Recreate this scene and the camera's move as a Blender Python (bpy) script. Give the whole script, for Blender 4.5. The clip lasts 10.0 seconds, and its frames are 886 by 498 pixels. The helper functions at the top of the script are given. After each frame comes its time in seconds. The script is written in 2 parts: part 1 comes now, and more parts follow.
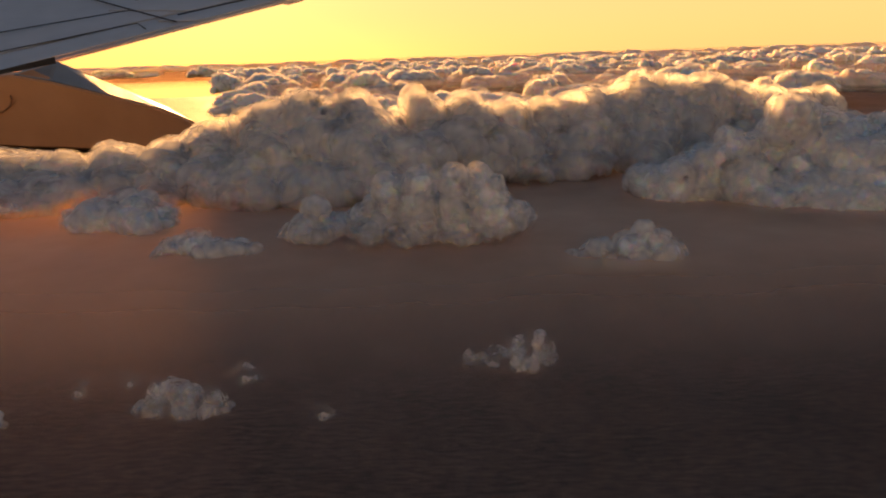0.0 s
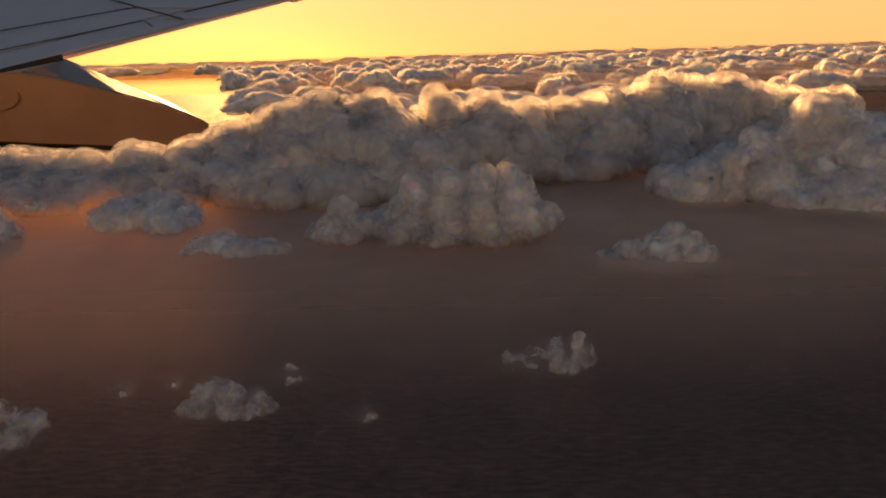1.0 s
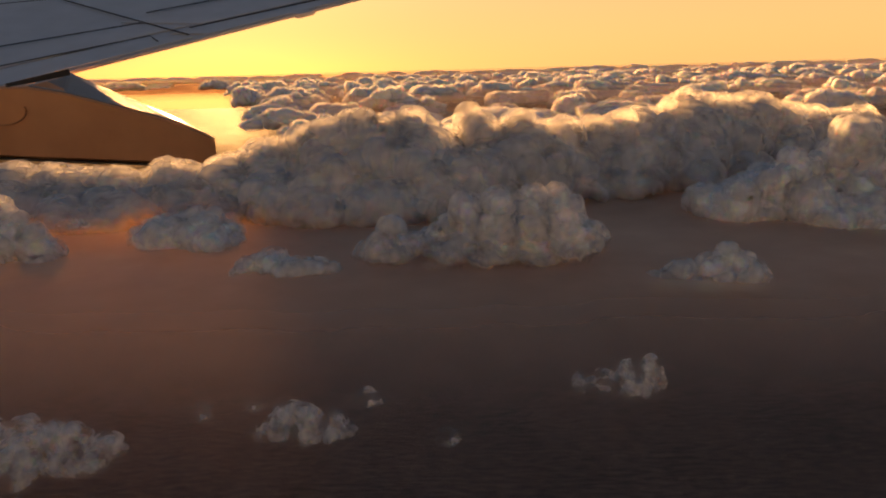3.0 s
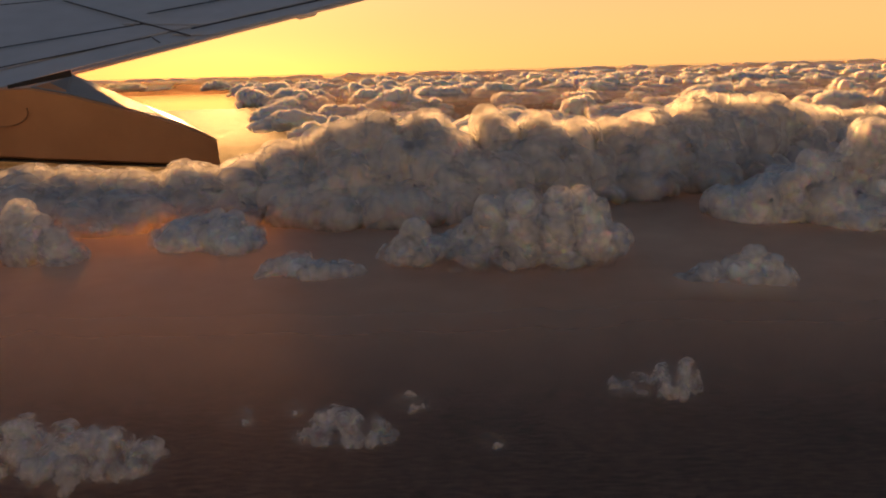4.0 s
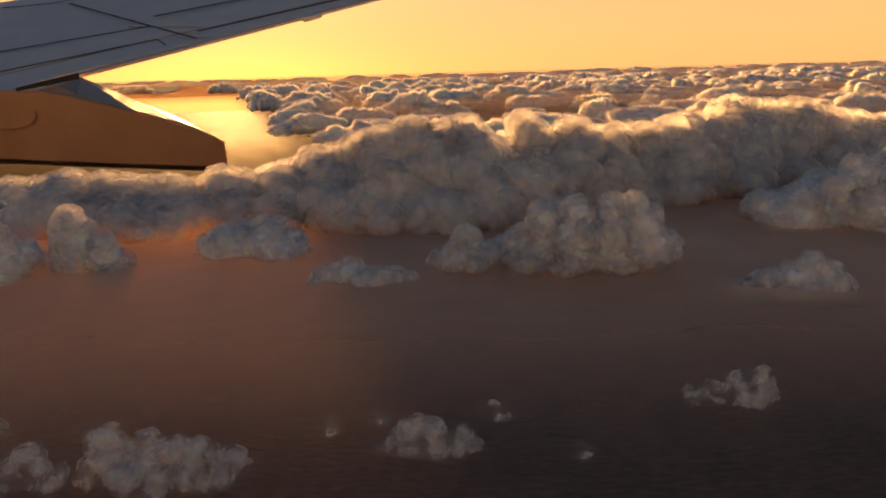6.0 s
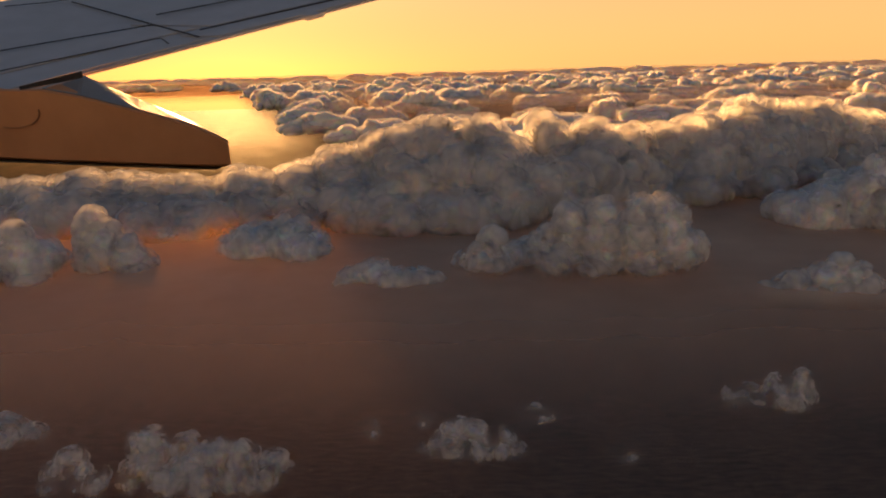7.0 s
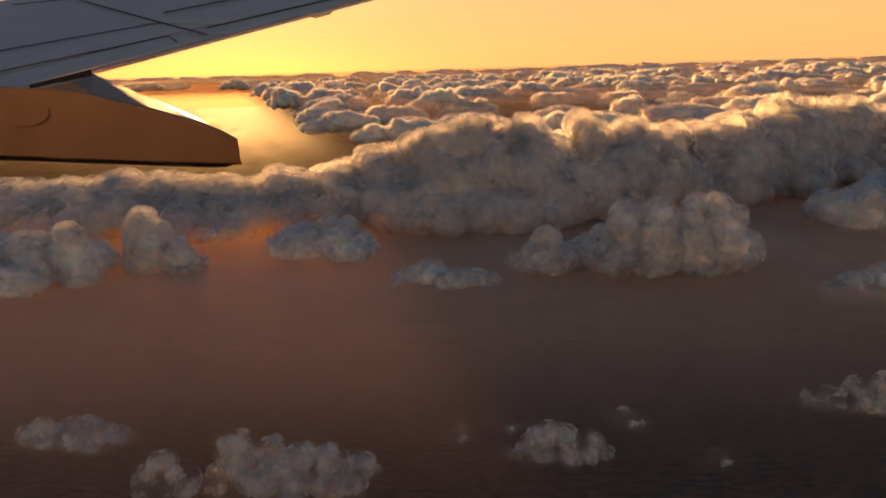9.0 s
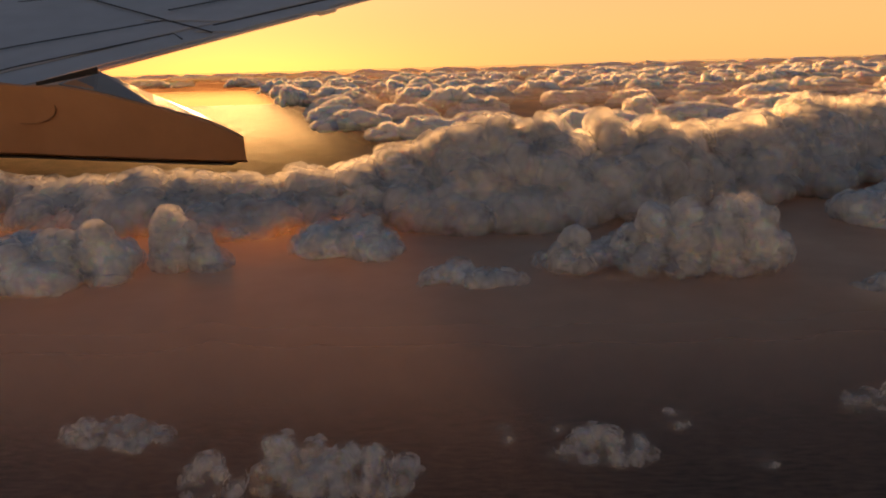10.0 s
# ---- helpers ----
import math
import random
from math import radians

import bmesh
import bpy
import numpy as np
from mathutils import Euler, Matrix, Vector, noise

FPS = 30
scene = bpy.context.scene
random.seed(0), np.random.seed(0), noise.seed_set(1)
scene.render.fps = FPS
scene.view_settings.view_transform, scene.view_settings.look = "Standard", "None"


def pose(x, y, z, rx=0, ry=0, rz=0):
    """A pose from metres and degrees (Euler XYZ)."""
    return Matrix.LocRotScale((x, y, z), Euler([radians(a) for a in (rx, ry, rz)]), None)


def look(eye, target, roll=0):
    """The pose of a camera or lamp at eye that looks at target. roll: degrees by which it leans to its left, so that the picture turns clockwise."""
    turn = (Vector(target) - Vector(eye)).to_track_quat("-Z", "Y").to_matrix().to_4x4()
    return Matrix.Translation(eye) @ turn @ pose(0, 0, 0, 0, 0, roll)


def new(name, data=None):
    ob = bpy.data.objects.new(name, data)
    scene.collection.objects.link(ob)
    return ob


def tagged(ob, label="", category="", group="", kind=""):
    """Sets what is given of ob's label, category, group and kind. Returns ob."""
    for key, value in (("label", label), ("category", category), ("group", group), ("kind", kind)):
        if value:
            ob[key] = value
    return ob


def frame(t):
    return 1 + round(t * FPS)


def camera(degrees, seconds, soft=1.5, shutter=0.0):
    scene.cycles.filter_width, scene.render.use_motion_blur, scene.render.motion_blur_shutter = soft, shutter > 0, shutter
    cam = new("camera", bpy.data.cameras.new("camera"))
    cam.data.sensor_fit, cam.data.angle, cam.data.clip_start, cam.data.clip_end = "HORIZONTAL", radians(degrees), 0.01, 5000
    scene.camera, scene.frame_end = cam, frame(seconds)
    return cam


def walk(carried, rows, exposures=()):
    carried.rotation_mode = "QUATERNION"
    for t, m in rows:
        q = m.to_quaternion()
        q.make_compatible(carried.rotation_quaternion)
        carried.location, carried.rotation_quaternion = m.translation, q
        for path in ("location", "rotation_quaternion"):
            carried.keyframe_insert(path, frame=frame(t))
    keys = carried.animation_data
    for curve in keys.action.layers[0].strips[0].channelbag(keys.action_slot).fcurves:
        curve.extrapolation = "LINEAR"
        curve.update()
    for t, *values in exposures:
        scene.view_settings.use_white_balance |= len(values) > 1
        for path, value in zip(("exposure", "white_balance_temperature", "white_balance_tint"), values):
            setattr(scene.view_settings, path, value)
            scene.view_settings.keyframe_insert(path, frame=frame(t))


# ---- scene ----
cam = camera(68.7, 10.0, soft=2.0)
METRES, EYE, TILT, LEAN, TURN = 100.0, 170.0, -17.0, 1.8, 0.0
ROWS = [
    (0.0, 0.0, 0.0, 0.0, -0.0, 0.0, 0.0),
    (0.5, -0.0486, 0.0004, 0.005, 0.15, -0.12, -0.13),
    (1.0, -0.0977, -0.0002, 0.0091, 0.24, -0.18, -0.22),
    (1.5, -0.147, 0.0002, 0.0131, 0.26, 0.32, -0.25),
    (2.0, -0.1951, -0.0021, 0.0177, 0.22, 1.05, -0.26),
    (2.5, -0.2437, -0.0035, 0.0232, 0.12, 1.06, -0.33),
    (4.0, -0.3934, -0.0049, 0.0375, -0.05, 1.11, -0.27),
    (4.5, -0.442, -0.0061, 0.0415, -0.02, 1.43, -0.19),
    (5.0, -0.4925, -0.0053, 0.046, -0.03, 1.36, -0.2),
    (5.5, -0.5427, -0.0038, 0.0491, -0.02, 1.31, -0.21),
    (7.0, -0.6941, 0.0037, 0.0599, -0.02, 1.15, -0.28),
    (7.5, -0.7445, 0.0059, 0.0635, -0.03, 1.11, -0.25),
    (8.0, -0.7949, 0.0078, 0.0665, -0.0, 1.04, -0.27),
    (8.5, -0.8448, 0.0089, 0.0713, 0.07, 0.94, -0.28),
    (9.0, -0.8948, 0.0109, 0.0734, 0.19, 0.91, -0.22),
    (9.5, -0.9459, 0.0113, 0.0768, 0.27, 0.83, -0.24),
    (10.0, -0.9961, 0.014, 0.0795, 0.36, 0.73, -0.36),
]
EXPOSURES = [(0.0, 2.45, 7300, 20), (0.5, 2.26, 7200, 20), (2.0, 2.2, 7200, 20), (5.0, 2.16, 7200, 20), (10.0, 2.1, 7200, 20)]
walk(cam, [(t, pose(0, 0, EYE, TILT, LEAN, TURN) @ pose(METRES * x, METRES * y, METRES * z, 90 + pitch, roll, yaw)) for t, x, y, z, yaw, pitch, roll in ROWS], EXPOSURES)

# ---- world, sun ----
SUN_AZ, SUN_EL = -18.0, 4.2          # degrees: azimuth from +y towards +x, height
scene.cycles.transparent_max_bounces = 40
world = bpy.data.worlds.new("sunset_sky")
scene.world = world
world.use_nodes = True
wn = world.node_tree.nodes
sky = wn.new("ShaderNodeTexSky")
sky.sky_type = "NISHITA"
sky.sun_disc = False
sky.sun_elevation = radians(SUN_EL)
sky.sun_rotation = radians(SUN_AZ)
sky.altitude = 1500.0
sky.air_density, sky.dust_density, sky.ozone_density = 1.1, 1.0, 0.6
wl = world.node_tree.links
# dusk: the sky dims from the horizon to overhead
up = wn.new("ShaderNodeSeparateXYZ")
wl.new(wn.new("ShaderNodeTexCoord").outputs["Generated"], up.inputs[0])
dusk = wn.new("ShaderNodeValToRGB")
dusk.color_ramp.interpolation = "EASE"
dusk.color_ramp.elements[0].position, dusk.color_ramp.elements[0].color = 0.08, (0.71, 0.425, 0.40, 1)
dusk.color_ramp.elements[1].position, dusk.color_ramp.elements[1].color = 0.55, (0.32, 0.40, 0.49, 1)
wl.new(up.outputs[2], dusk.inputs[0])
mixed = wn.new("ShaderNodeMixRGB")
mixed.blend_type = "MULTIPLY"
mixed.inputs[0].default_value = 1.0
wl.new(sky.outputs[0], mixed.inputs[1])
wl.new(dusk.outputs[0], mixed.inputs[2])
# a band of even amber haze along the horizon
band = wn.new("ShaderNodeMapRange")
band.interpolation_type = "SMOOTHSTEP"
band.inputs[1].default_value, band.inputs[2].default_value = 0.04, 0.24
band.inputs[3].default_value, band.inputs[4].default_value = 0.80, 0.0
wl.new(up.outputs[2], band.inputs[0])
amber = wn.new("ShaderNodeMixRGB")
amber.inputs[2].default_value = (4.5, 2.8, 1.02, 1)
wl.new(band.outputs[0], amber.inputs[0])
wl.new(mixed.outputs[0], amber.inputs[1])
wl.new(amber.outputs[0], wn["Background"].inputs[0])
wn["Background"].inputs[1].default_value = 0.052

sun = new("sun", bpy.data.lights.new("sun", "SUN"))
sun.data.energy = 5.0
sun.data.angle = radians(2.5)
sun.data.color = (1.0, 0.52, 0.17)
sd = Vector((math.sin(radians(SUN_AZ)) * math.cos(radians(SUN_EL)), math.cos(radians(SUN_AZ)) * math.cos(radians(SUN_EL)), math.sin(radians(SUN_EL))))
sun.matrix_world = look(sd * 1000, (0, 0, 0))


# ---- materials ----
def material(name):
    m = bpy.data.materials.new(name)
    m.use_nodes = True
    return m, m.node_tree.nodes, m.node_tree.links, m.node_tree.nodes["Principled BSDF"]


def noise_node(n, l, coord, scale, detail=6.0, rough=0.55):
    t = n.new("ShaderNodeTexNoise")
    t.inputs["Scale"].default_value, t.inputs["Detail"].default_value, t.inputs["Roughness"].default_value = scale, detail, rough
    l.new(coord, t.inputs["Vector"])
    return t.outputs["Fac"]


def ramp(n, l, fac, stops):
    r = n.new("ShaderNodeValToRGB")
    while len(r.color_ramp.elements) < len(stops):
        r.color_ramp.elements.new(0.5)
    for e, (p, c) in zip(r.color_ramp.elements, stops):
        e.position, e.color = p, (*c, 1) if len(c) == 3 else (c[0], c[0], c[0], 1)
    l.new(fac, r.inputs[0])
    return r.outputs[0]


def math_node(n, l, op, a, b=None):
    m = n.new("ShaderNodeMath")
    m.operation = op
    for i, v in enumerate((a, b)):
        if v is None:
            continue
        if isinstance(v, (int, float)):
            m.inputs[i].default_value = v
        else:
            l.new(v, m.inputs[i])
    return m.outputs[0]


def cloud_material(name, grain, radius, fade, torn=(0.0, 0.0), relief=0.9, white=(0.76, 0.86), most=1.0, tint=(1.0, 1.01, 1.03)):
    """fade: heights above the cloud's base between which it dissolves; torn: noise levels between which it is holed."""
    m, n, l, b = material(name)
    co = n.new("ShaderNodeTexCoord").outputs["Object"]
    fine = noise_node(n, l, co, grain, 5.0, 0.5)
    broad = noise_node(n, l, co, grain * 0.13, 3.0)
    l.new(ramp(n, l, broad, [(0.3, tuple(white[0] * k for k in tint)), (0.7, (white[1], white[1] * tint[1], white[1] * tint[2]))]), b.inputs["Base Color"])
    b.inputs["Roughness"].default_value = 1.0
    b.inputs["Specular IOR Level"].default_value = 0.0
    b.inputs["Subsurface Weight"].default_value = 1.0
    b.inputs["Subsurface Anisotropy"].default_value = 0.6
    b.inputs["Subsurface Radius"].default_value = (1.0, 0.70, 0.48)
    b.inputs["Subsurface Scale"].default_value = radius
    bump = n.new("ShaderNodeBump")
    bump.inputs["Strength"].default_value = relief
    bump.inputs["Distance"].default_value = 0.3 / grain
    l.new(fine, bump.inputs["Height"])
    l.new(bump.outputs[0], b.inputs["Normal"])
    sep = n.new("ShaderNodeSeparateXYZ")
    l.new(co, sep.inputs[0])
    lift = math_node(n, l, "MULTIPLY", math_node(n, l, "SUBTRACT", noise_node(n, l, co, grain * 0.4, 3.0), 0.5), (fade[1] - fade[0]) * 2.0)
    z = math_node(n, l, "ADD", sep.outputs[2], lift)
    mr = n.new("ShaderNodeMapRange")
    mr.interpolation_type = "SMOOTHSTEP"
    mr.inputs[1].default_value, mr.inputs[2].default_value = fade
    l.new(z, mr.inputs[0])
    alpha = mr.outputs[0]
    if torn[1] > 0:
        mt = n.new("ShaderNodeMapRange")
        mt.interpolation_type = "SMOOTHSTEP"
        mt.inputs[1].default_value, mt.inputs[2].default_value = torn
        l.new(noise_node(n, l, co, grain * 0.5, 2.0, 0.4), mt.inputs[0])
        alpha = math_node(n, l, "MULTIPLY", alpha, mt.outputs[0])
    if most < 1.0:
        alpha = math_node(n, l, "MULTIPLY", alpha, most)
    l.new(alpha, b.inputs["Alpha"])
    return m


# bank white is dimmed and browned: airlight before it is put into the colour
M_BANK = cloud_material("airlight_browned_cloud", 0.16, 9.0, (-4.0, 10.0), relief=0.06, white=(0.66, 0.78), tint=(1.0, 0.94, 0.89))
M_NEAR = cloud_material("thin_cloud", 0.30, 5.0, (-1.5, 5.0), relief=0.06, white=(0.84, 0.92))
M_TALL = cloud_material("dissolving_cloud", 0.30, 5.0, (1.0, 12.0), relief=0.06, white=(0.84, 0.92))
M_SCRAP = cloud_material("torn_cloud", 0.5, 2.0, (0.8, 7.5), (0.28, 0.66), relief=0.05, white=(0.80, 0.88), most=0.7)
M_VEIL_BANK = cloud_material("bank_veil", 0.16, 1.5, (0.0, 12.0), (0.25, 0.95), 0.05)
M_VEIL_NEAR = cloud_material("near_veil", 0.28, 1.0, (0.0, 6.0), (0.25, 0.95), 0.05)
M_VEIL_SCRAP = cloud_material("scrap_veil", 0.5, 0.6, (0.0, 5.0), (0.34, 0.95), 0.05)
M_VEIL_FAR = cloud_material("far_veil", 0.09, 1.5, (0.0, 10.0), (0.25, 0.9), 0.2)
for m in (M_VEIL_BANK, M_VEIL_NEAR, M_VEIL_SCRAP, M_VEIL_FAR):
    # thin mist: lets sunlight through from behind
    n, l = m.node_tree.nodes, m.node_tree.links
    b = n["Principled BSDF"]
    b.inputs["Subsurface Weight"].default_value = 0.0
    mist = n.new("ShaderNodeBsdfTranslucent")
    mist.inputs[0].default_value = (0.92, 0.92, 0.92, 1)
    clear = n.new("ShaderNodeBsdfTransparent")
    both, mix = n.new("ShaderNodeMixShader"), n.new("ShaderNodeMixShader")
    both.inputs[0].default_value = 0.7
    fac = b.inputs["Alpha"].links[0].from_socket
    l.remove(b.inputs["Alpha"].links[0])
    b.inputs["Alpha"].default_value = 1.0
    l.new(b.outputs[0], both.inputs[1])
    l.new(mist.outputs[0], both.inputs[2])
    l.new(fac, mix.inputs[0])
    l.new(clear.outputs[0], mix.inputs[1])
    l.new(both.outputs[0], mix.inputs[2])
    l.new(mix.outputs[0], n["Material Output"].inputs[0])
M_FAR = cloud_material("far_cloud", 0.09, 5.0, (-4.0, 8.0), relief=0.4)


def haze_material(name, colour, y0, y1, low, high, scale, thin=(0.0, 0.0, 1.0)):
    """Thin warm haze, uneven, and thicker away from the near side; its colour holds the sunset glow."""
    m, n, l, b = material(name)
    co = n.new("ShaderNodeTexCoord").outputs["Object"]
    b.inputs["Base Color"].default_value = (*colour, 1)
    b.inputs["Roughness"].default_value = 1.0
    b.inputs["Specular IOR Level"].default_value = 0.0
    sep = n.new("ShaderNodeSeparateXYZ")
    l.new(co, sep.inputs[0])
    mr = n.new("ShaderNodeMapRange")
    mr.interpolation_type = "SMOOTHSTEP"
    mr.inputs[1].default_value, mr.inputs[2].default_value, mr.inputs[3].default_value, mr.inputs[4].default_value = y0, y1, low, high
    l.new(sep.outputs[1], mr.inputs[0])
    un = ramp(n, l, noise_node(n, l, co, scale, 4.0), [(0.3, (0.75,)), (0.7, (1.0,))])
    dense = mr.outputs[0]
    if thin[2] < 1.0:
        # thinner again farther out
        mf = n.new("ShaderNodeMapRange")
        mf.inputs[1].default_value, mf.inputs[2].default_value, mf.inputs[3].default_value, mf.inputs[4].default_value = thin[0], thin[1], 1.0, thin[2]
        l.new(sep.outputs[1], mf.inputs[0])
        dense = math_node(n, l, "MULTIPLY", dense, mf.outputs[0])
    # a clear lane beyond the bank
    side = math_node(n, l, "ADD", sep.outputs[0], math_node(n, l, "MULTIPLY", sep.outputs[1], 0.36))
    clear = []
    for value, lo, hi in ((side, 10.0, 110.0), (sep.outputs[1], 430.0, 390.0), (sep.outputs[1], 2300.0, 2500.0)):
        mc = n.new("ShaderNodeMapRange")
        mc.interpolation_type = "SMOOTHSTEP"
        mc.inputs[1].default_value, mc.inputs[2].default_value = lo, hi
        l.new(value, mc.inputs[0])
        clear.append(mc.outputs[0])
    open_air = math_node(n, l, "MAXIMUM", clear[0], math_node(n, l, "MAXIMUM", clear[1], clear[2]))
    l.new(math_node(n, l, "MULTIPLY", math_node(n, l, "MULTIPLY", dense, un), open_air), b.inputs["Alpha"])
    return m


# warm base colours stand in for sunlit air and brighten what lies behind
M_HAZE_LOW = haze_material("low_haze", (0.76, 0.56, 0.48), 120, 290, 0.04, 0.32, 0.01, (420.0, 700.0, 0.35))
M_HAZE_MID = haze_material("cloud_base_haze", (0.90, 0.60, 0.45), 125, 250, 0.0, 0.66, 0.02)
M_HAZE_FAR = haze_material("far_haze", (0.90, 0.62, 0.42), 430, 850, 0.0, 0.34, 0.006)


def sea_material():
    m, n, l, b = material("sea_water")
    co = n.new("ShaderNodeTexCoord").outputs["Object"]
    mp = n.new("ShaderNodeMapping")
    mp.inputs["Scale"].default_value = (0.3, 1.0, 1.0)
    l.new(co, mp.inputs[0])
    waves = noise_node(n, l, mp.outputs[0], 0.25, 5.0, 0.6)
    patch = noise_node(n, l, co, 0.012, 4.0)
    tone = math_node(n, l, "ADD", math_node(n, l, "MULTIPLY", patch, 0.4), math_node(n, l, "MULTIPLY", waves, 0.6))
    l.new(ramp(n, l, tone, [(0.40, (0.040, 0.033, 0.038)), (0.60, (0.125, 0.094, 0.089))]), b.inputs["Base Color"])
    l.new(ramp(n, l, patch, [(0.3, (0.78,)), (0.7, (0.90,))]), b.inputs["Roughness"])
    b.inputs["IOR"].default_value = 1.33
    b.inputs["Specular IOR Level"].default_value = 0.04
    bump = n.new("ShaderNodeBump")
    bump.inputs["Strength"].default_value = 0.8
    bump.inputs["Distance"].default_value = 2.5
    l.new(waves, bump.inputs["Height"])
    l.new(bump.outputs[0], b.inputs["Normal"])
    return m


M_SEA = sea_material()


def paint(name, dark, light, scale, rough, bump_d=0.0):
    m, n, l, b = material(name)
    co = n.new("ShaderNodeTexCoord").outputs["Object"]
    l.new(ramp(n, l, noise_node(n, l, co, scale, 6.0), [(0.3, dark), (0.7, light)]), b.inputs["Base Color"])
    l.new(ramp(n, l, noise_node(n, l, co, scale * 4, 4.0), [(0.3, (rough - 0.08,)), (0.7, (rough + 0.1,))]), b.inputs["Roughness"])
    if bump_d:
        bump = n.new("ShaderNodeBump")
        bump.inputs["Distance"].default_value = bump_d
        bump.inputs["Strength"].default_value = 0.2
        l.new(noise_node(n, l, co, scale * 0.5, 2.0), bump.inputs["Height"])
        l.new(bump.outputs[0], b.inputs["Normal"])
    return m


M_WING = paint("wing_grey_paint", (0.38, 0.43, 0.50), (0.45, 0.50, 0.58), 0.02, 0.42, 2.0)
M_FLAP = paint("flap_grey_paint", (0.41, 0.46, 0.53), (0.48, 0.53, 0.61), 0.03, 0.45, 2.0)
# orange base colour stands in for the warm light on the fairing's side
M_FAIR = paint("fairing_warm_lit_colour", (0.64, 0.29, 0.13), (0.74, 0.35, 0.165), 0.02, 0.38, 1.0)
M_FAIRTOP = paint("fairing_top_paint", (0.20, 0.20, 0.21), (0.27, 0.265, 0.27), 0.03, 0.35, 1.0)
# darker copy of the fairing orange: shade in the hatch joint, painted
M_JOINT = paint("shaded_joint_paint", (0.42, 0.19, 0.09), (0.48, 0.22, 0.10), 0.05, 0.5)
M_SEAL = paint("dark_rubber_seal", (0.015, 0.015, 0.017), (0.035, 0.035, 0.037), 0.1, 0.7)


# ---- mesh helpers ----
def mesh_from(name, verts, faces, mat, smooth=True):
    me = bpy.data.meshes.new(name)
    me.from_pydata([tuple(v) for v in verts], [], [tuple(f) for f in faces])
    me.materials.append(mat)
    if smooth:
        me.polygons.foreach_set("use_smooth", np.ones(len(me.polygons), dtype=bool))
    me.update()
    return me


def unit_sphere(sub):
    bm = bmesh.new()
    bmesh.ops.create_icosphere(bm, subdivisions=sub, radius=1.0)
    v = np.array([p.co[:] for p in bm.verts])
    f = np.array([[q.index for q in p.verts] for p in bm.faces])
    bm.free()
    return v, f


SPHERE = unit_sphere(3)


def cells(ix, iy, iz, seed):
    """Three random numbers for each cell of a grid."""
    h = (ix * 73856093) ^ (iy * 19349663) ^ (iz * 83492791) ^ (seed * 2654435761)
    out = []
    for k in range(3):
        h = (h ^ (h >> 13)) * 1274126177 & 0x7FFFFFFF
        h = (h ^ (h >> 16)) & 0x7FFFFFFF
        out.append((h % 65536) / 65536.0)
    return out


def domes(p, size, seed):
    """Rounded heaps with creases between them: 1 on a heap's top, 0 in a crease."""
    q = p / size
    base = np.floor(q).astype(np.int64)
    near = np.zeros(len(q))
    for dx in (-1, 0, 1):
        for dy in (-1, 0, 1):
            for dz in (-1, 0, 1):
                c = base + (dx, dy, dz)
                jx, jy, jz = cells(c[:, 0], c[:, 1], c[:, 2], seed)
                d = (c[:, 0] + jx - q[:, 0]) ** 2 + (c[:, 1] + jy - q[:, 1]) ** 2 + (c[:, 2] + jz - q[:, 2]) ** 2
                near += np.exp(-9.0 * d)
    return np.sqrt(np.clip(1.0 + np.log(near + 1e-9) / 9.0, 0.0, 1.0))


def soft_noise(p, size, seed):
    """Smooth noise about 0, three values a point."""
    q = p / size
    base = np.floor(q).astype(np.int64)
    w = q - base
    w = w * w * (3 - 2 * w)
    out = np.zeros((len(p), 3))
    for dx in (0, 1):
        for dy in (0, 1):
            for dz in (0, 1):
                k = (w[:, 0] if dx else 1 - w[:, 0]) * (w[:, 1] if dy else 1 - w[:, 1]) * (w[:, 2] if dz else 1 - w[:, 2])
                c = base + (dx, dy, dz)
                out += np.stack(cells(c[:, 0], c[:, 1], c[:, 2], seed), 1) * k[:, None]
    return out - 0.5


def normals_of(v, f):
    n = np.zeros_like(v)
    fn = np.cross(v[f[:, 1]] - v[f[:, 0]], v[f[:, 2]] - v[f[:, 0]])
    for k in range(f.shape[1]):
        for a in range(3):
            n[:, a] += np.bincount(f[:, k], fn[:, a], len(v))
    return n / np.maximum(np.linalg.norm(n, axis=1), 1e-9)[:, None]


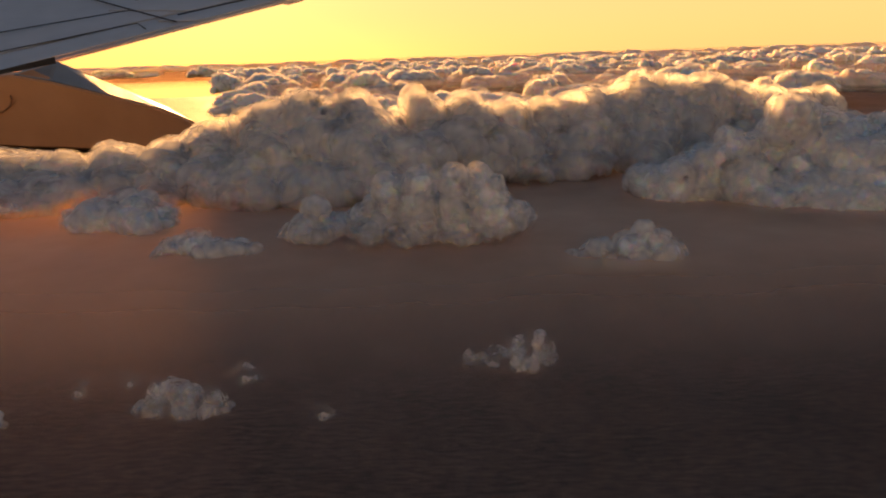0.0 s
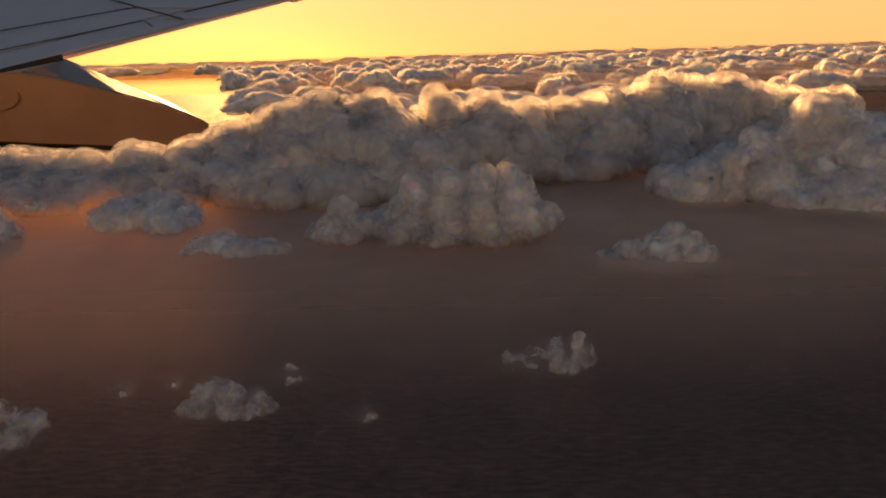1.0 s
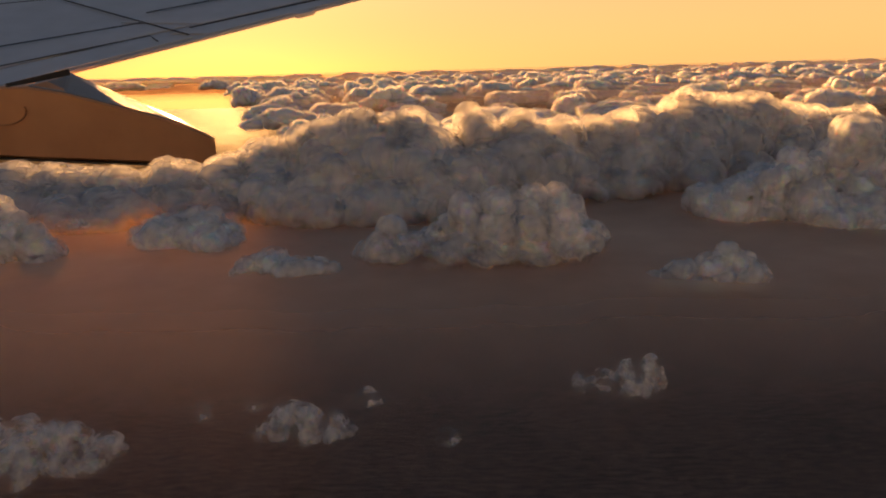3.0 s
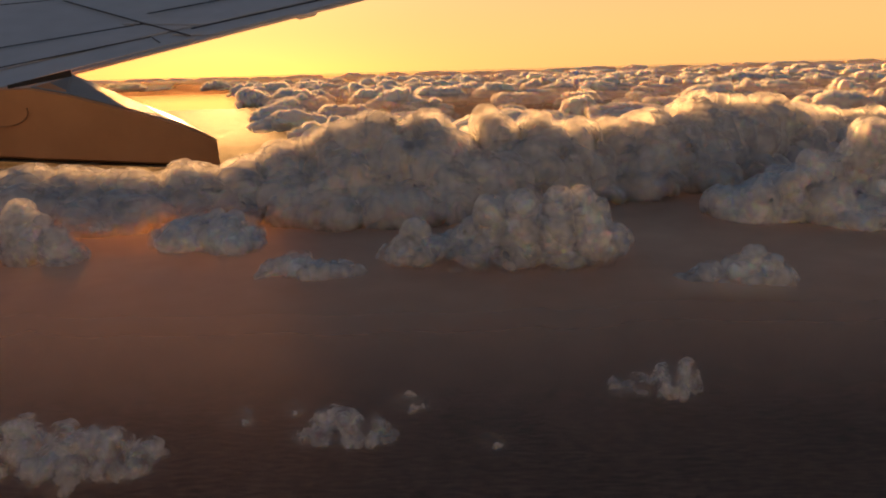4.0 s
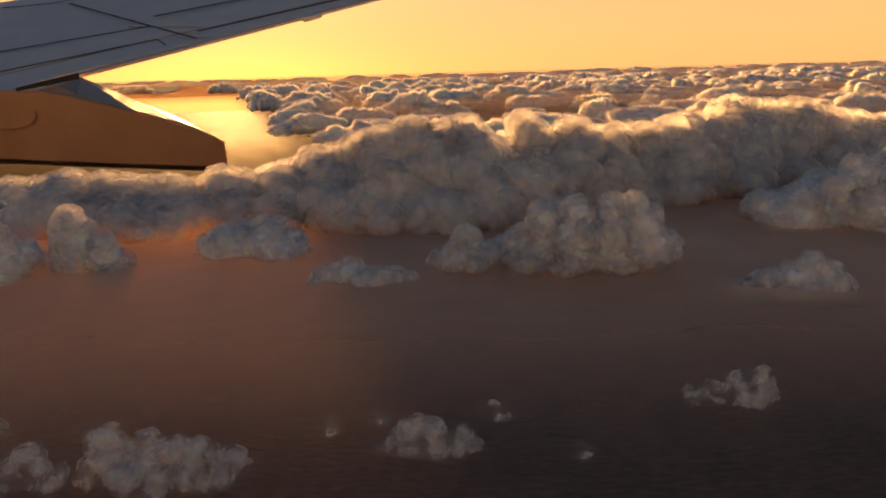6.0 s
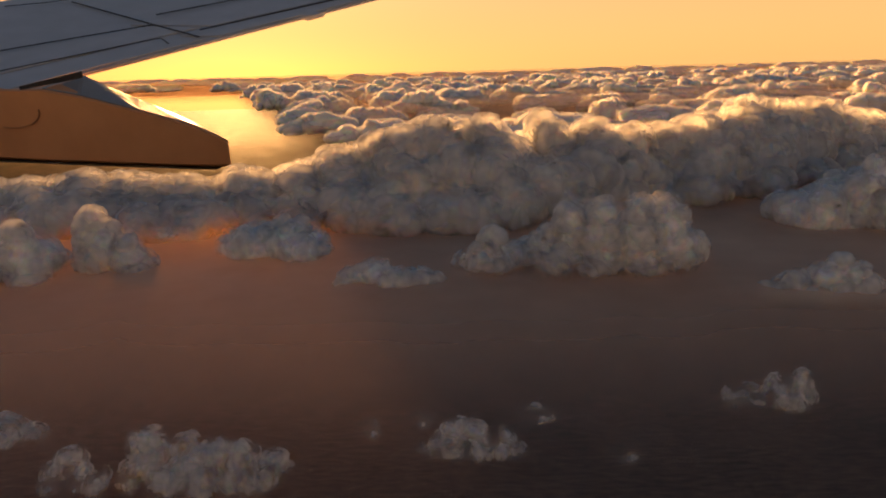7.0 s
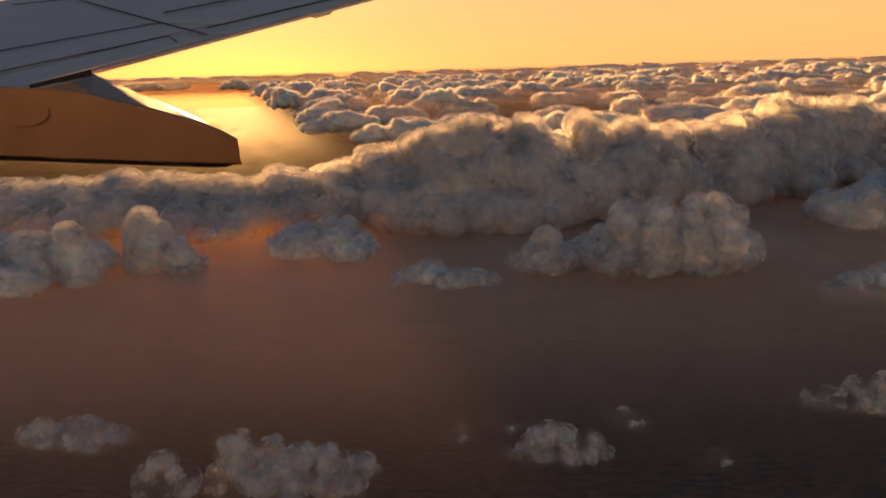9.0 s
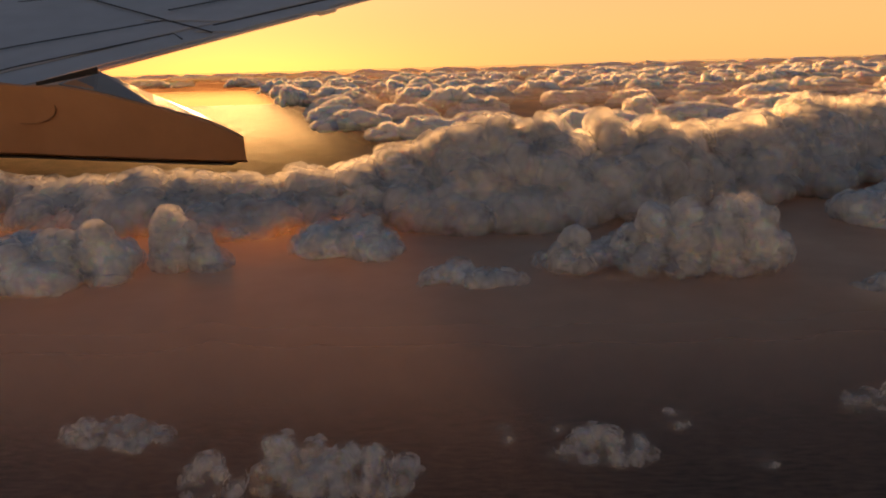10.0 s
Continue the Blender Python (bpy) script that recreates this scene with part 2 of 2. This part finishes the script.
def cloud_mesh(name, blobs, voxel, heap, mat, base=None, rough=1.0, seed=1):
    """One closed cloud: blobs (x, y, z, rx, ry, rz) are fused, then heaped with rounded bumps in three sizes.
    base: height under which the cloud is squeezed flat."""
    sv, sf = SPHERE
    vs, fs = [], []
    for i, (x, y, z, rx, ry, rz) in enumerate(blobs):
        vs.append(sv * (rx, ry, rz) + (x, y, z))
        fs.append(sf + i * len(sv))
    me = mesh_from(name, np.vstack(vs), np.vstack(fs), mat)
    tmp = new("tmp", me)
    mod = tmp.modifiers.new("fuse", "REMESH")
    mod.mode, mod.voxel_size = "VOXEL", voxel
    sm = tmp.modifiers.new("soften", "SMOOTH")
    sm.factor, sm.iterations = 0.5, 22
    dg = bpy.context.evaluated_depsgraph_get()
    out = bpy.data.meshes.new_from_object(tmp.evaluated_get(dg))
    bpy.data.objects.remove(tmp)
    bpy.data.meshes.remove(me)
    n = len(out.vertices)
    v = np.empty(n * 3)
    out.vertices.foreach_get("co", v)
    v = v.reshape(-1, 3)
    f = np.empty(len(out.polygons) * 4, dtype=np.int64)
    out.polygons.foreach_get("vertices", f) if len(out.loops) == len(f) else None
    f = f.reshape(-1, 4)
    v = v + soft_noise(v, heap * 1.6, seed + 11) * heap * 0.7 * (1.0, 1.0, 0.6)
    for k, (size, amp) in enumerate(((heap, 0.38), (heap * 0.5, 0.22), (heap * 0.24, 0.14), (heap * 0.12, 0.12))):
        if size < voxel * 1.5:
            break
        nn = normals_of(v, f)
        up = np.clip(0.5 + 0.75 * nn[:, 2], 0.2 if k < 2 else 0.08, 1.2)
        w = v + soft_noise(v, size * 0.7, seed + 20 + k) * size * 0.5
        patch = np.clip(0.9 + 1.6 * soft_noise(v, size * 3.0, seed + 30 + k)[:, 0], 0.15, 1.6)
        v = v + nn * ((domes(w, size, seed + k) - 0.6) * size * amp * rough * up * patch)[:, None]
        v = v + nn * (soft_noise(v, size * 0.5, seed + 50 + k)[:, 0] * size * 0.20 * rough * up)[:, None]
    if base is not None:
        low = v[:, 2] < base
        v[low, 2] = base + (v[low, 2] - base) * 0.25
    out.vertices.foreach_set("co", v.ravel())
    out.name = name
    out.materials.clear()
    out.materials.append(mat)
    out.polygons.foreach_set("use_smooth", np.ones(len(out.polygons), dtype=bool))
    out.update()
    return out


def veil_mesh(src, grow, size, mat, seed):
    """A thin torn skin of mist around a cloud."""
    out = src.copy()
    n = len(out.vertices)
    v, nn = np.empty(n * 3), np.empty(n * 3)
    src.vertices.foreach_get("co", v)
    src.vertices.foreach_get("normal", nn)
    v, nn = v.reshape(-1, 3), nn.reshape(-1, 3)
    w = grow * (1.0 + 0.9 * soft_noise(v, size, seed)[:, :1] + 0.5 * soft_noise(v, size * 0.4, seed + 1)[:, :1])
    v = v + nn * w
    out.vertices.foreach_set("co", v.ravel())
    out.materials.clear()
    out.materials.append(mat)
    out.update()
    return out


def add_veils(ob, mat, grows, size):
    for i, g in enumerate(grows):
        veil = new("veil", veil_mesh(ob.data, g, size, mat, 70 + i))
        veil.parent = ob


def heap_of(rng, x0, x1, y0, y1, z0, top, count, size):
    """Random blobs over a patch; top(u) gives the height of the top at 0..1 along it."""
    blobs = []
    for i in range(count * 2):
        main = i < count
        u, w = rng.random(), rng.random()
        x = x0 + (x1 - x0) * u
        y = (y0 + y1) / 2 + (y1 - y0) * (w - 0.5) * math.sqrt(max(0.12, 1 - (2 * u - 1) ** 2))
        r = size * (1 - 0.4 * abs(2 * u - 1) ** 3) * (rng.uniform(0.55, 1.1) if main else rng.uniform(0.3, 0.6))
        zt = z0 + (top(u) - z0) * (1.0 - 0.75 * abs(2 * w - 1) ** 2) * (rng.uniform(0.5, 0.95) if main else rng.uniform(0.8, 1.0))
        z = max(z0 + r * 0.3, zt - r * 0.8)
        blobs.append((x, y, z, r * rng.uniform(1.0, 1.5), r * rng.uniform(0.9, 1.2), r * rng.uniform(0.7, 0.95)))
        while z - r * 0.9 > z0 + r * 0.4:
            z -= r * 0.7
            blobs.append((x + rng.uniform(-1, 1) * r * 0.4, y + rng.uniform(-1, 1) * r * 0.4, z, r * 1.3, r * 1.25, r * 0.8))
    return blobs


def profile(points):
    xs, zs = zip(*points)
    return lambda u: float(np.interp(u, xs, zs))


# ---- sea ----
def sea():
    bm = bmesh.new()
    bmesh.ops.create_grid(bm, x_segments=8, y_segments=8, size=20000)
    me = bpy.data.meshes.new("sea")
    bm.to_mesh(me)
    bm.free()
    me.materials.append(M_SEA)
    ob = new("water", me)
    ob.location.z = -110.0
    return tagged(ob, "dark rippled open sea under sunset haze", "sea", kind="structure")


sea()


def haze(name, label, z, mat, y0, size):
    bm = bmesh.new()
    bmesh.ops.create_grid(bm, x_segments=6, y_segments=6, size=1.0)
    bmesh.ops.transform(bm, matrix=Matrix.Diagonal((size, (size - y0) / 2, 1, 1)), verts=bm.verts)
    bmesh.ops.translate(bm, vec=(0, (size + y0) / 2, 0), verts=bm.verts)
    me = bpy.data.meshes.new(name)
    bm.to_mesh(me)
    bm.free()
    me.materials.append(mat)
    ob = new(name, me)
    ob.location.z = z
    return tagged(ob, label, "haze", kind="structure")


# flat see-through sheets stacked to stand in for glowing hazy air
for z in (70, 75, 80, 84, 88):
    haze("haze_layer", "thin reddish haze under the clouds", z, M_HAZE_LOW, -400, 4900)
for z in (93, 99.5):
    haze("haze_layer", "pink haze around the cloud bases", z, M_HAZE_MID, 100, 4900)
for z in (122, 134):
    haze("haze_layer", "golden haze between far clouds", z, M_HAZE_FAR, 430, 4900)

# ---- the large cloud bank ----
rng = random.Random(7)


def cloud(name, label, mesh, at=(0, 0, 0), group=""):
    ob = new(name, mesh)
    ob.matrix_world = pose(*at)
    return tagged(ob, label, "cloud", group)


BANK_TOP = profile([(0.0, 128), (0.1, 122), (0.2, 120), (0.3, 118), (0.36, 124), (0.40, 133), (0.44, 142), (0.5, 145), (0.58, 143), (0.66, 142), (0.72, 146), (0.77, 152), (0.84, 146), (0.92, 138), (1.0, 128)])
blobs = [(x, y + max(0.0, x + 20) * 0.42, z - 100, p, q, w) for x, y, z, p, q, w in heap_of(rng, -400, 290, 312, 398, 96, BANK_TOP, 230, 14)]
bank = cloud("cloud_bank", "long dark cumulus bank with gold sunlit crests", cloud_mesh("cloud_bank", blobs, 1.1, 18, M_BANK, 0, seed=3), (0, 0, 100))
add_veils(bank, M_VEIL_BANK, (1.0, 2.2, 3.6, 5.2), 9.0)

# ---- single clouds before the bank ----
def small_cloud(label, x0, x1, y0, y1, z0, tops, count, size, voxel, mat=None, seed=1, base=True, turrets=()):
    r = random.Random(seed)
    b = heap_of(r, x0, x1, y0, y1, z0, profile(tops), int(count * 0.65) if mat is M_SCRAP else count, size)
    for tx, ty, tz, tr in turrets:
        z, k = tz - tr * 0.8, 0
        while z > z0:
            b.append((tx + r.uniform(-0.3, 0.3) * tr, ty + r.uniform(-0.3, 0.3) * tr, z, tr * (1 + 0.18 * k), tr * (1 + 0.15 * k), tr * 0.95))
            for _ in range(3):
                b.append((tx + r.uniform(-0.95, 0.95) * tr, ty + r.uniform(-0.9, 0.3) * tr, z + r.uniform(-0.5, 0.55) * tr, tr * r.uniform(0.35, 0.6), tr * r.uniform(0.35, 0.6), tr * r.uniform(0.3, 0.5)))
            z, k = z - tr * 0.8, k + 1
    cx, cy = (x0 + x1) / 2, (y0 + y1) / 2
    b = [(x - cx, y - cy, z - z0, p, q, s) for x, y, z, p, q, s in b]
    me = cloud_mesh("cloud", b, voxel, size * (1.5 if mat is M_SCRAP else 1.8), mat or M_NEAR, 0.0 if base else None, 0.7 if mat is M_SCRAP else 1.0, seed)
    ob = cloud("cloud", label, me, (cx, cy, z0))
    if mat is M_SCRAP:
        add_veils(ob, M_VEIL_SCRAP, (0.3, 0.8, 1.5), 2.5)
    else:
        add_veils(ob, M_VEIL_NEAR, (0.5, 1.1, 1.8, 2.7), 4.0)
    return ob


small_cloud("grey cumulus with two pale turrets over open sea", -66, 32, 235, 262, 99, [(0, 105), (0.17, 111), (0.28, 106), (0.37, 115), (0.47, 120), (0.58, 123), (0.66, 117), (0.7, 123), (0.78, 120), (0.84, 123), (0.92, 115), (1, 107)], 30, 4.6, 0.6, M_TALL, seed=11, turrets=((3, 240, 127, 2.8), (15, 242, 125, 3.0), (-10, 241, 124, 3.6), (-21, 244, 121, 4.0), (-50, 250, 114, 3.2)))
small_cloud("large slate grey cumulus with a rounded head", 100, 300, 285, 345, 95, [(0, 104), (0.12, 116), (0.25, 126), (0.4, 134), (0.6, 138), (1, 132)], 44, 15, 1.1, M_NEAR, seed=12, turrets=((120, 300, 119, 4.0), (135, 305, 125, 5.0), (162, 310, 137, 6.0), (178, 315, 138, 7.0), (106, 298, 110, 4.0)))
small_cloud("small blue grey cumulus with a pointed turret", 45, 80, 212, 228, 94, [(0, 97), (0.4, 101), (0.65, 106), (0.75, 107), (1, 99)], 20, 4, 0.5, seed=13, turrets=((68, 221, 108, 1.6), (62, 221, 103, 2.2), (55, 220, 100, 2.0)))
small_cloud("low flat grey cloud over the sea", -112, -78, 230, 243, 97, [(0, 99), (0.45, 104), (0.7, 101), (1, 99)], 16, 3.5, 0.6, seed=14)
small_cloud("dim rounded grey cloud below the bank", -168, -125, 272, 296, 96, [(0, 106), (0.5, 113), (1, 106)], 22, 7, 0.9, seed=15)
small_cloud("grey double headed cumulus over the sea", -222, -195, 255, 272, 93, [(0, 118), (0.3, 121), (0.55, 104), (0.7, 110), (1, 104)], 14, 3.8, 0.6, M_TALL, seed=16, turrets=((-216, 264, 122, 3.6), (-204, 265, 110, 4.4)))
small_cloud("dark grey cumulus cluster with lumpy top", -320, -232, 236, 275, 97, [(0, 119), (0.4, 113), (0.7, 114), (0.9, 117), (1, 106)], 30, 9, 1.0, M_NEAR, seed=17, turrets=((-239, 250, 119, 3.6), (-256, 252, 115, 4.5)))
small_cloud("torn white cloud scrap low over the sea", -77, -53, 132, 141, 89, [(0, 93), (0.15, 95), (0.45, 100), (0.6, 97), (0.8, 94), (1, 91)], 22, 1.7, 0.3, M_SCRAP, seed=18)
small_cloud("torn pale cloud scrap in two tufts", 3, 27, 153, 163, 88, [(0, 91), (0.3, 94.5), (0.45, 93), (0.7, 99), (0.85, 98), (1, 93)], 20, 1.8, 0.3, M_SCRAP, seed=19)
small_cloud("ragged white cumulus low over dark sea", -146, -108, 126, 142, 84, [(0, 90), (0.1, 98), (0.22, 100), (0.4, 94), (0.6, 96), (0.8, 93), (1, 87)], 40, 2.8, 0.4, M_SCRAP, seed=20)
small_cloud("small white ragged puff low over the sea", -160, -149, 124, 132, 88, [(0, 93), (0.5, 98), (1, 94)], 14, 1.8, 0.3, M_SCRAP, seed=21)
small_cloud("small flat white cloud over dark sea", -193, -169, 136, 146, 93, [(0, 97), (0.3, 101.5), (0.6, 100), (1, 95)], 20, 1.7, 0.3, M_SCRAP, seed=22)

# stray wisps beside the torn clouds
for k, (x, y, z, w) in enumerate(((-88.5, 137, 96, 2.4), (-77, 139, 97, 2.0), (-49.5, 138, 98, 2.6), (-30.5, 131, 92, 2.2), (-192, 250, 96, 4.0), (-196, 280, 108, 4.5))):
    small_cloud("tiny thin wisp of grey cloud over the sea", x - w, x + w, y - 1.2, y + 1.2, z - 1, [(0, z), (0.5, z + w * 0.6), (1, z)], 10, 0.6 * w, 0.3, M_SCRAP, seed=60 + k)

# ---- cloud field to the horizon ----
def field_shapes(count, voxel, first, veiled):
    shapes = []
    for k in range(count):
        r = random.Random(first + k)
        b = heap_of(r, -28, 28, -20, 20, 0, profile([(0, 9), (0.3, r.uniform(16, 34)), (0.6, r.uniform(16, 34)), (1, 9)]), 14, 9.0)
        me = cloud_mesh("cloud", b, voxel, 13, M_FAR, 0.0, 1.5, seed=40 + k)
        top = max(v.co.z for v in me.vertices)
        shapes.append((me, veil_mesh(me, 1.4, 8.0, M_VEIL_FAR, 90 + k) if veiled else None, top))
    return shapes


def scatter(r, count, y0, y1, lo, hi):
    """Places (x, y, size) for clouds, clear of one another and of the open lanes."""
    found, tries = [], 0
    while len(found) < count and tries < 12000:
        tries += 1
        y = y0 * (y1 / y0) ** (r.random() ** 0.85)
        x = y * r.uniform(-0.95, 0.95) - 50
        s = r.uniform(lo, hi) * (1.0 + y / 3000)
        if 1750 < y < 2500 and -190 < x + 0.344 * y < -40:
            continue
        if 380 < y < 2150 and x - 35 * s < -0.35 * y - 15:
            continue
        if y < 500 + max(0.0, x + 20) * 0.42:
            continue
        if y < 950 and r.random() < (0.75 if x > -60 else 0.1):
            continue
        if any((x - a) ** 2 + ((y - c) * 0.7) ** 2 < (28 * (s + q)) ** 2 * 0.55 for a, c, q in found):
            continue
        found.append((x, y, s))
    return found


FIELD = field_shapes(9, 1.7, 100, True)
r = random.Random(5)
for x, y, s in scatter(r, 250, 455, 2300, 0.65, 1.45):
    body, mist, top = FIELD[r.randrange(9)]
    ob = cloud("cloud", "cumulus with a gold backlit rim in the far cloud field", body, group="far cloud field")
    new("veil", mist).parent = ob
    high = r.uniform(16, 27) if y < 800 else r.uniform(22, 34)
    ob.matrix_world = pose(x, y, 114, 0, 0, r.uniform(0, 360)) @ Matrix.Diagonal((s * 1.1, s, high / top, 1))

# the farthest clouds, one mass
FARTHEST = field_shapes(5, 4.5, 200, False)
vs, fs, start = [], [], 0
for x, y, s in scatter(r, 230, 2150, 4750, 1.0, 2.3):
    me, _, top = FARTHEST[r.randrange(5)]
    n = len(me.vertices)
    v = np.empty(n * 3)
    me.vertices.foreach_get("co", v)
    f = np.empty(len(me.loops), dtype=np.int64)
    me.loops.foreach_get("vertex_index", f)
    c, q = math.cos(r.uniform(0, 6.28)), 1.0
    q = math.sqrt(1 - c * c)
    v = v.reshape(-1, 3) * (s, s, r.uniform(13, 27) / top)
    vs.append(np.stack((v[:, 0] * c - v[:, 1] * q + x, v[:, 0] * q + v[:, 1] * c + y, v[:, 2]), 1))
    fs.append(f.reshape(-1, 4) + start)
    start += n
horizon = new("horizon_clouds", mesh_from("horizon_clouds", np.vstack(vs), np.vstack(fs), M_FAR))
horizon.location.z = 114
tagged(horizon, "distant sea of golden cumulus along the horizon", "cloud", kind="stuff")

# ---- aircraft wing ----
WA = Vector((-476.9, 779.1, 186.7))
WS, WC, WN = Vector((0.69, 0.69, 0.225)).normalized(), Vector((-1.0, 0.0, 0.035)).normalized(), Vector((0.03, -0.34, 0.94)).normalized()


def on_wing(a, b, h=0.0):
    """a along the trailing edge, b forward along the chord, h above the upper skin."""
    return WA + WS * a + WC * b + WN * h


def part(name, verts, faces, mat, parent, label="", smooth=False, bevel=0.0, segments=2):
    ob = new(name, mesh_from(name, verts, faces, mat, smooth))
    ob.parent = parent
    ob.matrix_parent_inverse = parent.matrix_world.inverted()
    if bevel:
        mod = ob.modifiers.new("edge", "BEVEL")
        mod.width, mod.segments, mod.limit_method = bevel, segments, "ANGLE"
    if label:
        tagged(ob, label)
    return ob


def loft(rings, close_ends=True):
    k = len(rings[0])
    verts = [p for ring in rings for p in ring]
    faces = [(i * k + j, i * k + (j + 1) % k, (i + 1) * k + (j + 1) % k, (i + 1) * k + j) for i in range(len(rings) - 1) for j in range(k)]
    if close_ends:
        faces += [tuple(range(k))[::-1], tuple(range((len(rings) - 1) * k, len(rings) * k))]
    return verts, faces


def strip(points, width, height, lift):
    """A low bar along points (a, b) of the wing's upper skin."""
    rings = []
    for i, (a, b) in enumerate(points):
        a0, b0 = points[max(i - 1, 0)]
        a1, b1 = points[min(i + 1, len(points) - 1)]
        d = (WS * (a1 - a0) + WC * (b1 - b0)).normalized()
        side = d.cross(WN) * width * 0.5
        p = on_wing(a, b, lift)
        rings.append([p - side, p + side, p + side + WN * height, p - side + WN * height])
    return loft(rings)


def panel(a0, a1, edge0, edge1, lift, thick):
    """A skin panel between two chord lines; edge0 and edge1 give b at both ends."""
    low = [on_wing(a0, edge0[0], lift), on_wing(a1, edge0[1], lift), on_wing(a1, edge1[1], lift), on_wing(a0, edge1[0], lift)]
    rings = [low, [p + WN * thick for p in low]]
    return loft(rings)


wing = new("aircraft_wing")
wing.matrix_world = Matrix.Translation(WA)
tagged(wing, "grey airliner wing with dark panel joints, against the sky", "aircraft wing")
bpy.context.view_layer.update()
sections = []
for a in np.linspace(-420, 600, 14):
    ring = [on_wing(a, b, h) for b, h in ((0, 0), (30, 0.0), (120, 0.0), (260, 0), (420, 0), (560, -4), (660, -20), (700, -45), (660, -66), (420, -70), (200, -38), (60, -12), (0, -3.5))]
    sections.append(ring)
v, f = loft(sections)
part("skin", v, f, M_WING, wing)
# control surfaces: thin proud panels with joints between them
for nm, a0, a1, e0, e1, mat in (
        ("flap", -300, 170, (9, 9), (93, 68), M_FLAP), ("flap", 190, 590, (7, 7), (58, 44), M_FLAP),
        ("spoiler", -300, 242, (102, 78), (240, 152), M_FLAP), ("spoiler", 252, 590, (72, 52), (185, 140), M_FLAP)):
    v, f = panel(a0, a1, e0, e1, 0.3, 1.6)
    part(nm, v, f, mat, wing, bevel=0.5)
for pts, w in (
        ([(-300, 98), (8, 95), (173, 69), (142, 29)], 2.2), ([(-300, 262), (103, 197), (252, 152)], 3.0), ([(402, 420), (250, 150), (181, 25)], 3.0),
        ([(315, 209), (410, 198), (590, 178)], 4.0), ([(222, 61), (407, 48), (590, 38)], 4.0), ([(364, 481), (400, 448), (520, 430)], 3.0)):
    v, f = strip(pts, w, 0.6, 2.1)
    part("seal", v, f, M_SEAL, wing, "dark rubber joint")
for a, ln in ((335, 26), (345, 12)):
    v, f = loft([[on_wing(a + u, bb, hh) for bb, hh in ((10, -2), (10, 2), (-7 * s, 1.0), (-8 * s, -3), (-4, -6))] for u, s in ((-ln * 0.5, 0.3), (-ln * 0.3, 1), (ln * 0.3, 1), (ln * 0.5, 0.3))])
    part("hinge_bracket", v, f, M_FLAP, wing)

# ---- flap track fairing ----
fairing = new("flap_track_fairing")
fairing.matrix_world = Matrix.Translation((-300, 700, 90))
tagged(fairing, "orange tapering flap track fairing hanging under the wing", "wing fairing")
bpy.context.view_layer.update()
STATIONS = [(-653, 194, 190, 108), (-506, 174, 173, 100), (-471, 173, 178, 97), (-432, 165, 186, 95), (-375, 149, 159, 91), (-319, 132, 133, 88), (-294, 120, 117, 87), (-284, 114, 111, 87)]
body_rings, cap_rings = [], []
for x, zt, zb, z0 in STATIONS:
    end = 0.6 if x > -290 else 1.0
    zm = (zt + z0) / 2
    body_rings.append([Vector(p) for p in ((x, 698, z0), (x, 691, z0 + 3), (x, 690.4, zm), (x, 690, zt - 2), (x - 1, 693, zt), (x - 20, 690 + 50 * end, zb - 2), (x - 20, 690 + 54 * end, zm), (x - 20, 690 + 46 * end, z0))])
    cap_rings.append([Vector(p) for p in ((x - 0.5, 692.5, zt - 0.3), (x - 19, 690 + 50 * end, zb - 2), (x - 19, 690 + 50 * end, zb - 0.3), (x - 0.5, 692.5, zt + 1.2))])
v, f = loft(body_rings)
part("shell", v, f, M_FAIR, fairing, bevel=3.5, segments=3)
v, f = loft(cap_rings[2:])
part("top_cap", v, f, M_FAIRTOP, fairing, "grey upper facet", bevel=0.6)
v, f = loft([[Vector((x, 694 + dy, z + dz)) for dy, dz in ((0, 0), (44, 0), (44, -2.5), (0, -2.5))] for x, z in ((-653, 107.5), (-506, 99.5), (-432, 94.5), (-319, 87.5), (-300, 87.2))])
part("lower_seam", v, f, M_SEAL, fairing, "dark lower edge")
v, f = loft([[Vector((x, y, z)) for x, y, z in ((-488 + 40 * u, 684 + 48 * u, 174 + 12 * u - d), (-488 + 40 * u, 682 + 48 * u, 174 + 12 * u - d), (-488 + 40 * u, 682 + 48 * u, 176.5 + 12 * u + 1.5 * u), (-488 + 40 * u, 684 + 48 * u, 176.5 + 12 * u + 1.5 * u))] for u, d in ((0, 1), (0.4, 2), (1, 3))])
part("root_seal", v, f, M_SEAL, fairing, "black rubber root seal")
# inspection hatch
rim = [(-506 + 30 * math.cos(q), 150 + 15 * math.sin(q)) for q in np.linspace(-1.9, 0.2, 9)]
v, f = loft([[Vector((x, 686.6, z)), Vector((x + 0.3, 686.6, z - 0.9)), Vector((x + 0.3, 689, z - 0.9)), Vector((x, 689, z))] for x, z in rim])
part("hatch_joint", v, f, M_JOINT, fairing, "thin hatch joint")

# both stand far out beside the cloud bank
EYE_MID, FAR = Vector((-49.1, 0.8, 176.1)), 2.6
for ob in (wing, fairing):
    p = ob.matrix_world.translation.copy()
    ob.matrix_world = Matrix.Translation(EYE_MID + (p - EYE_MID) * FAR + Vector((-6, 0, -24))) @ Matrix.Scale(FAR, 4)
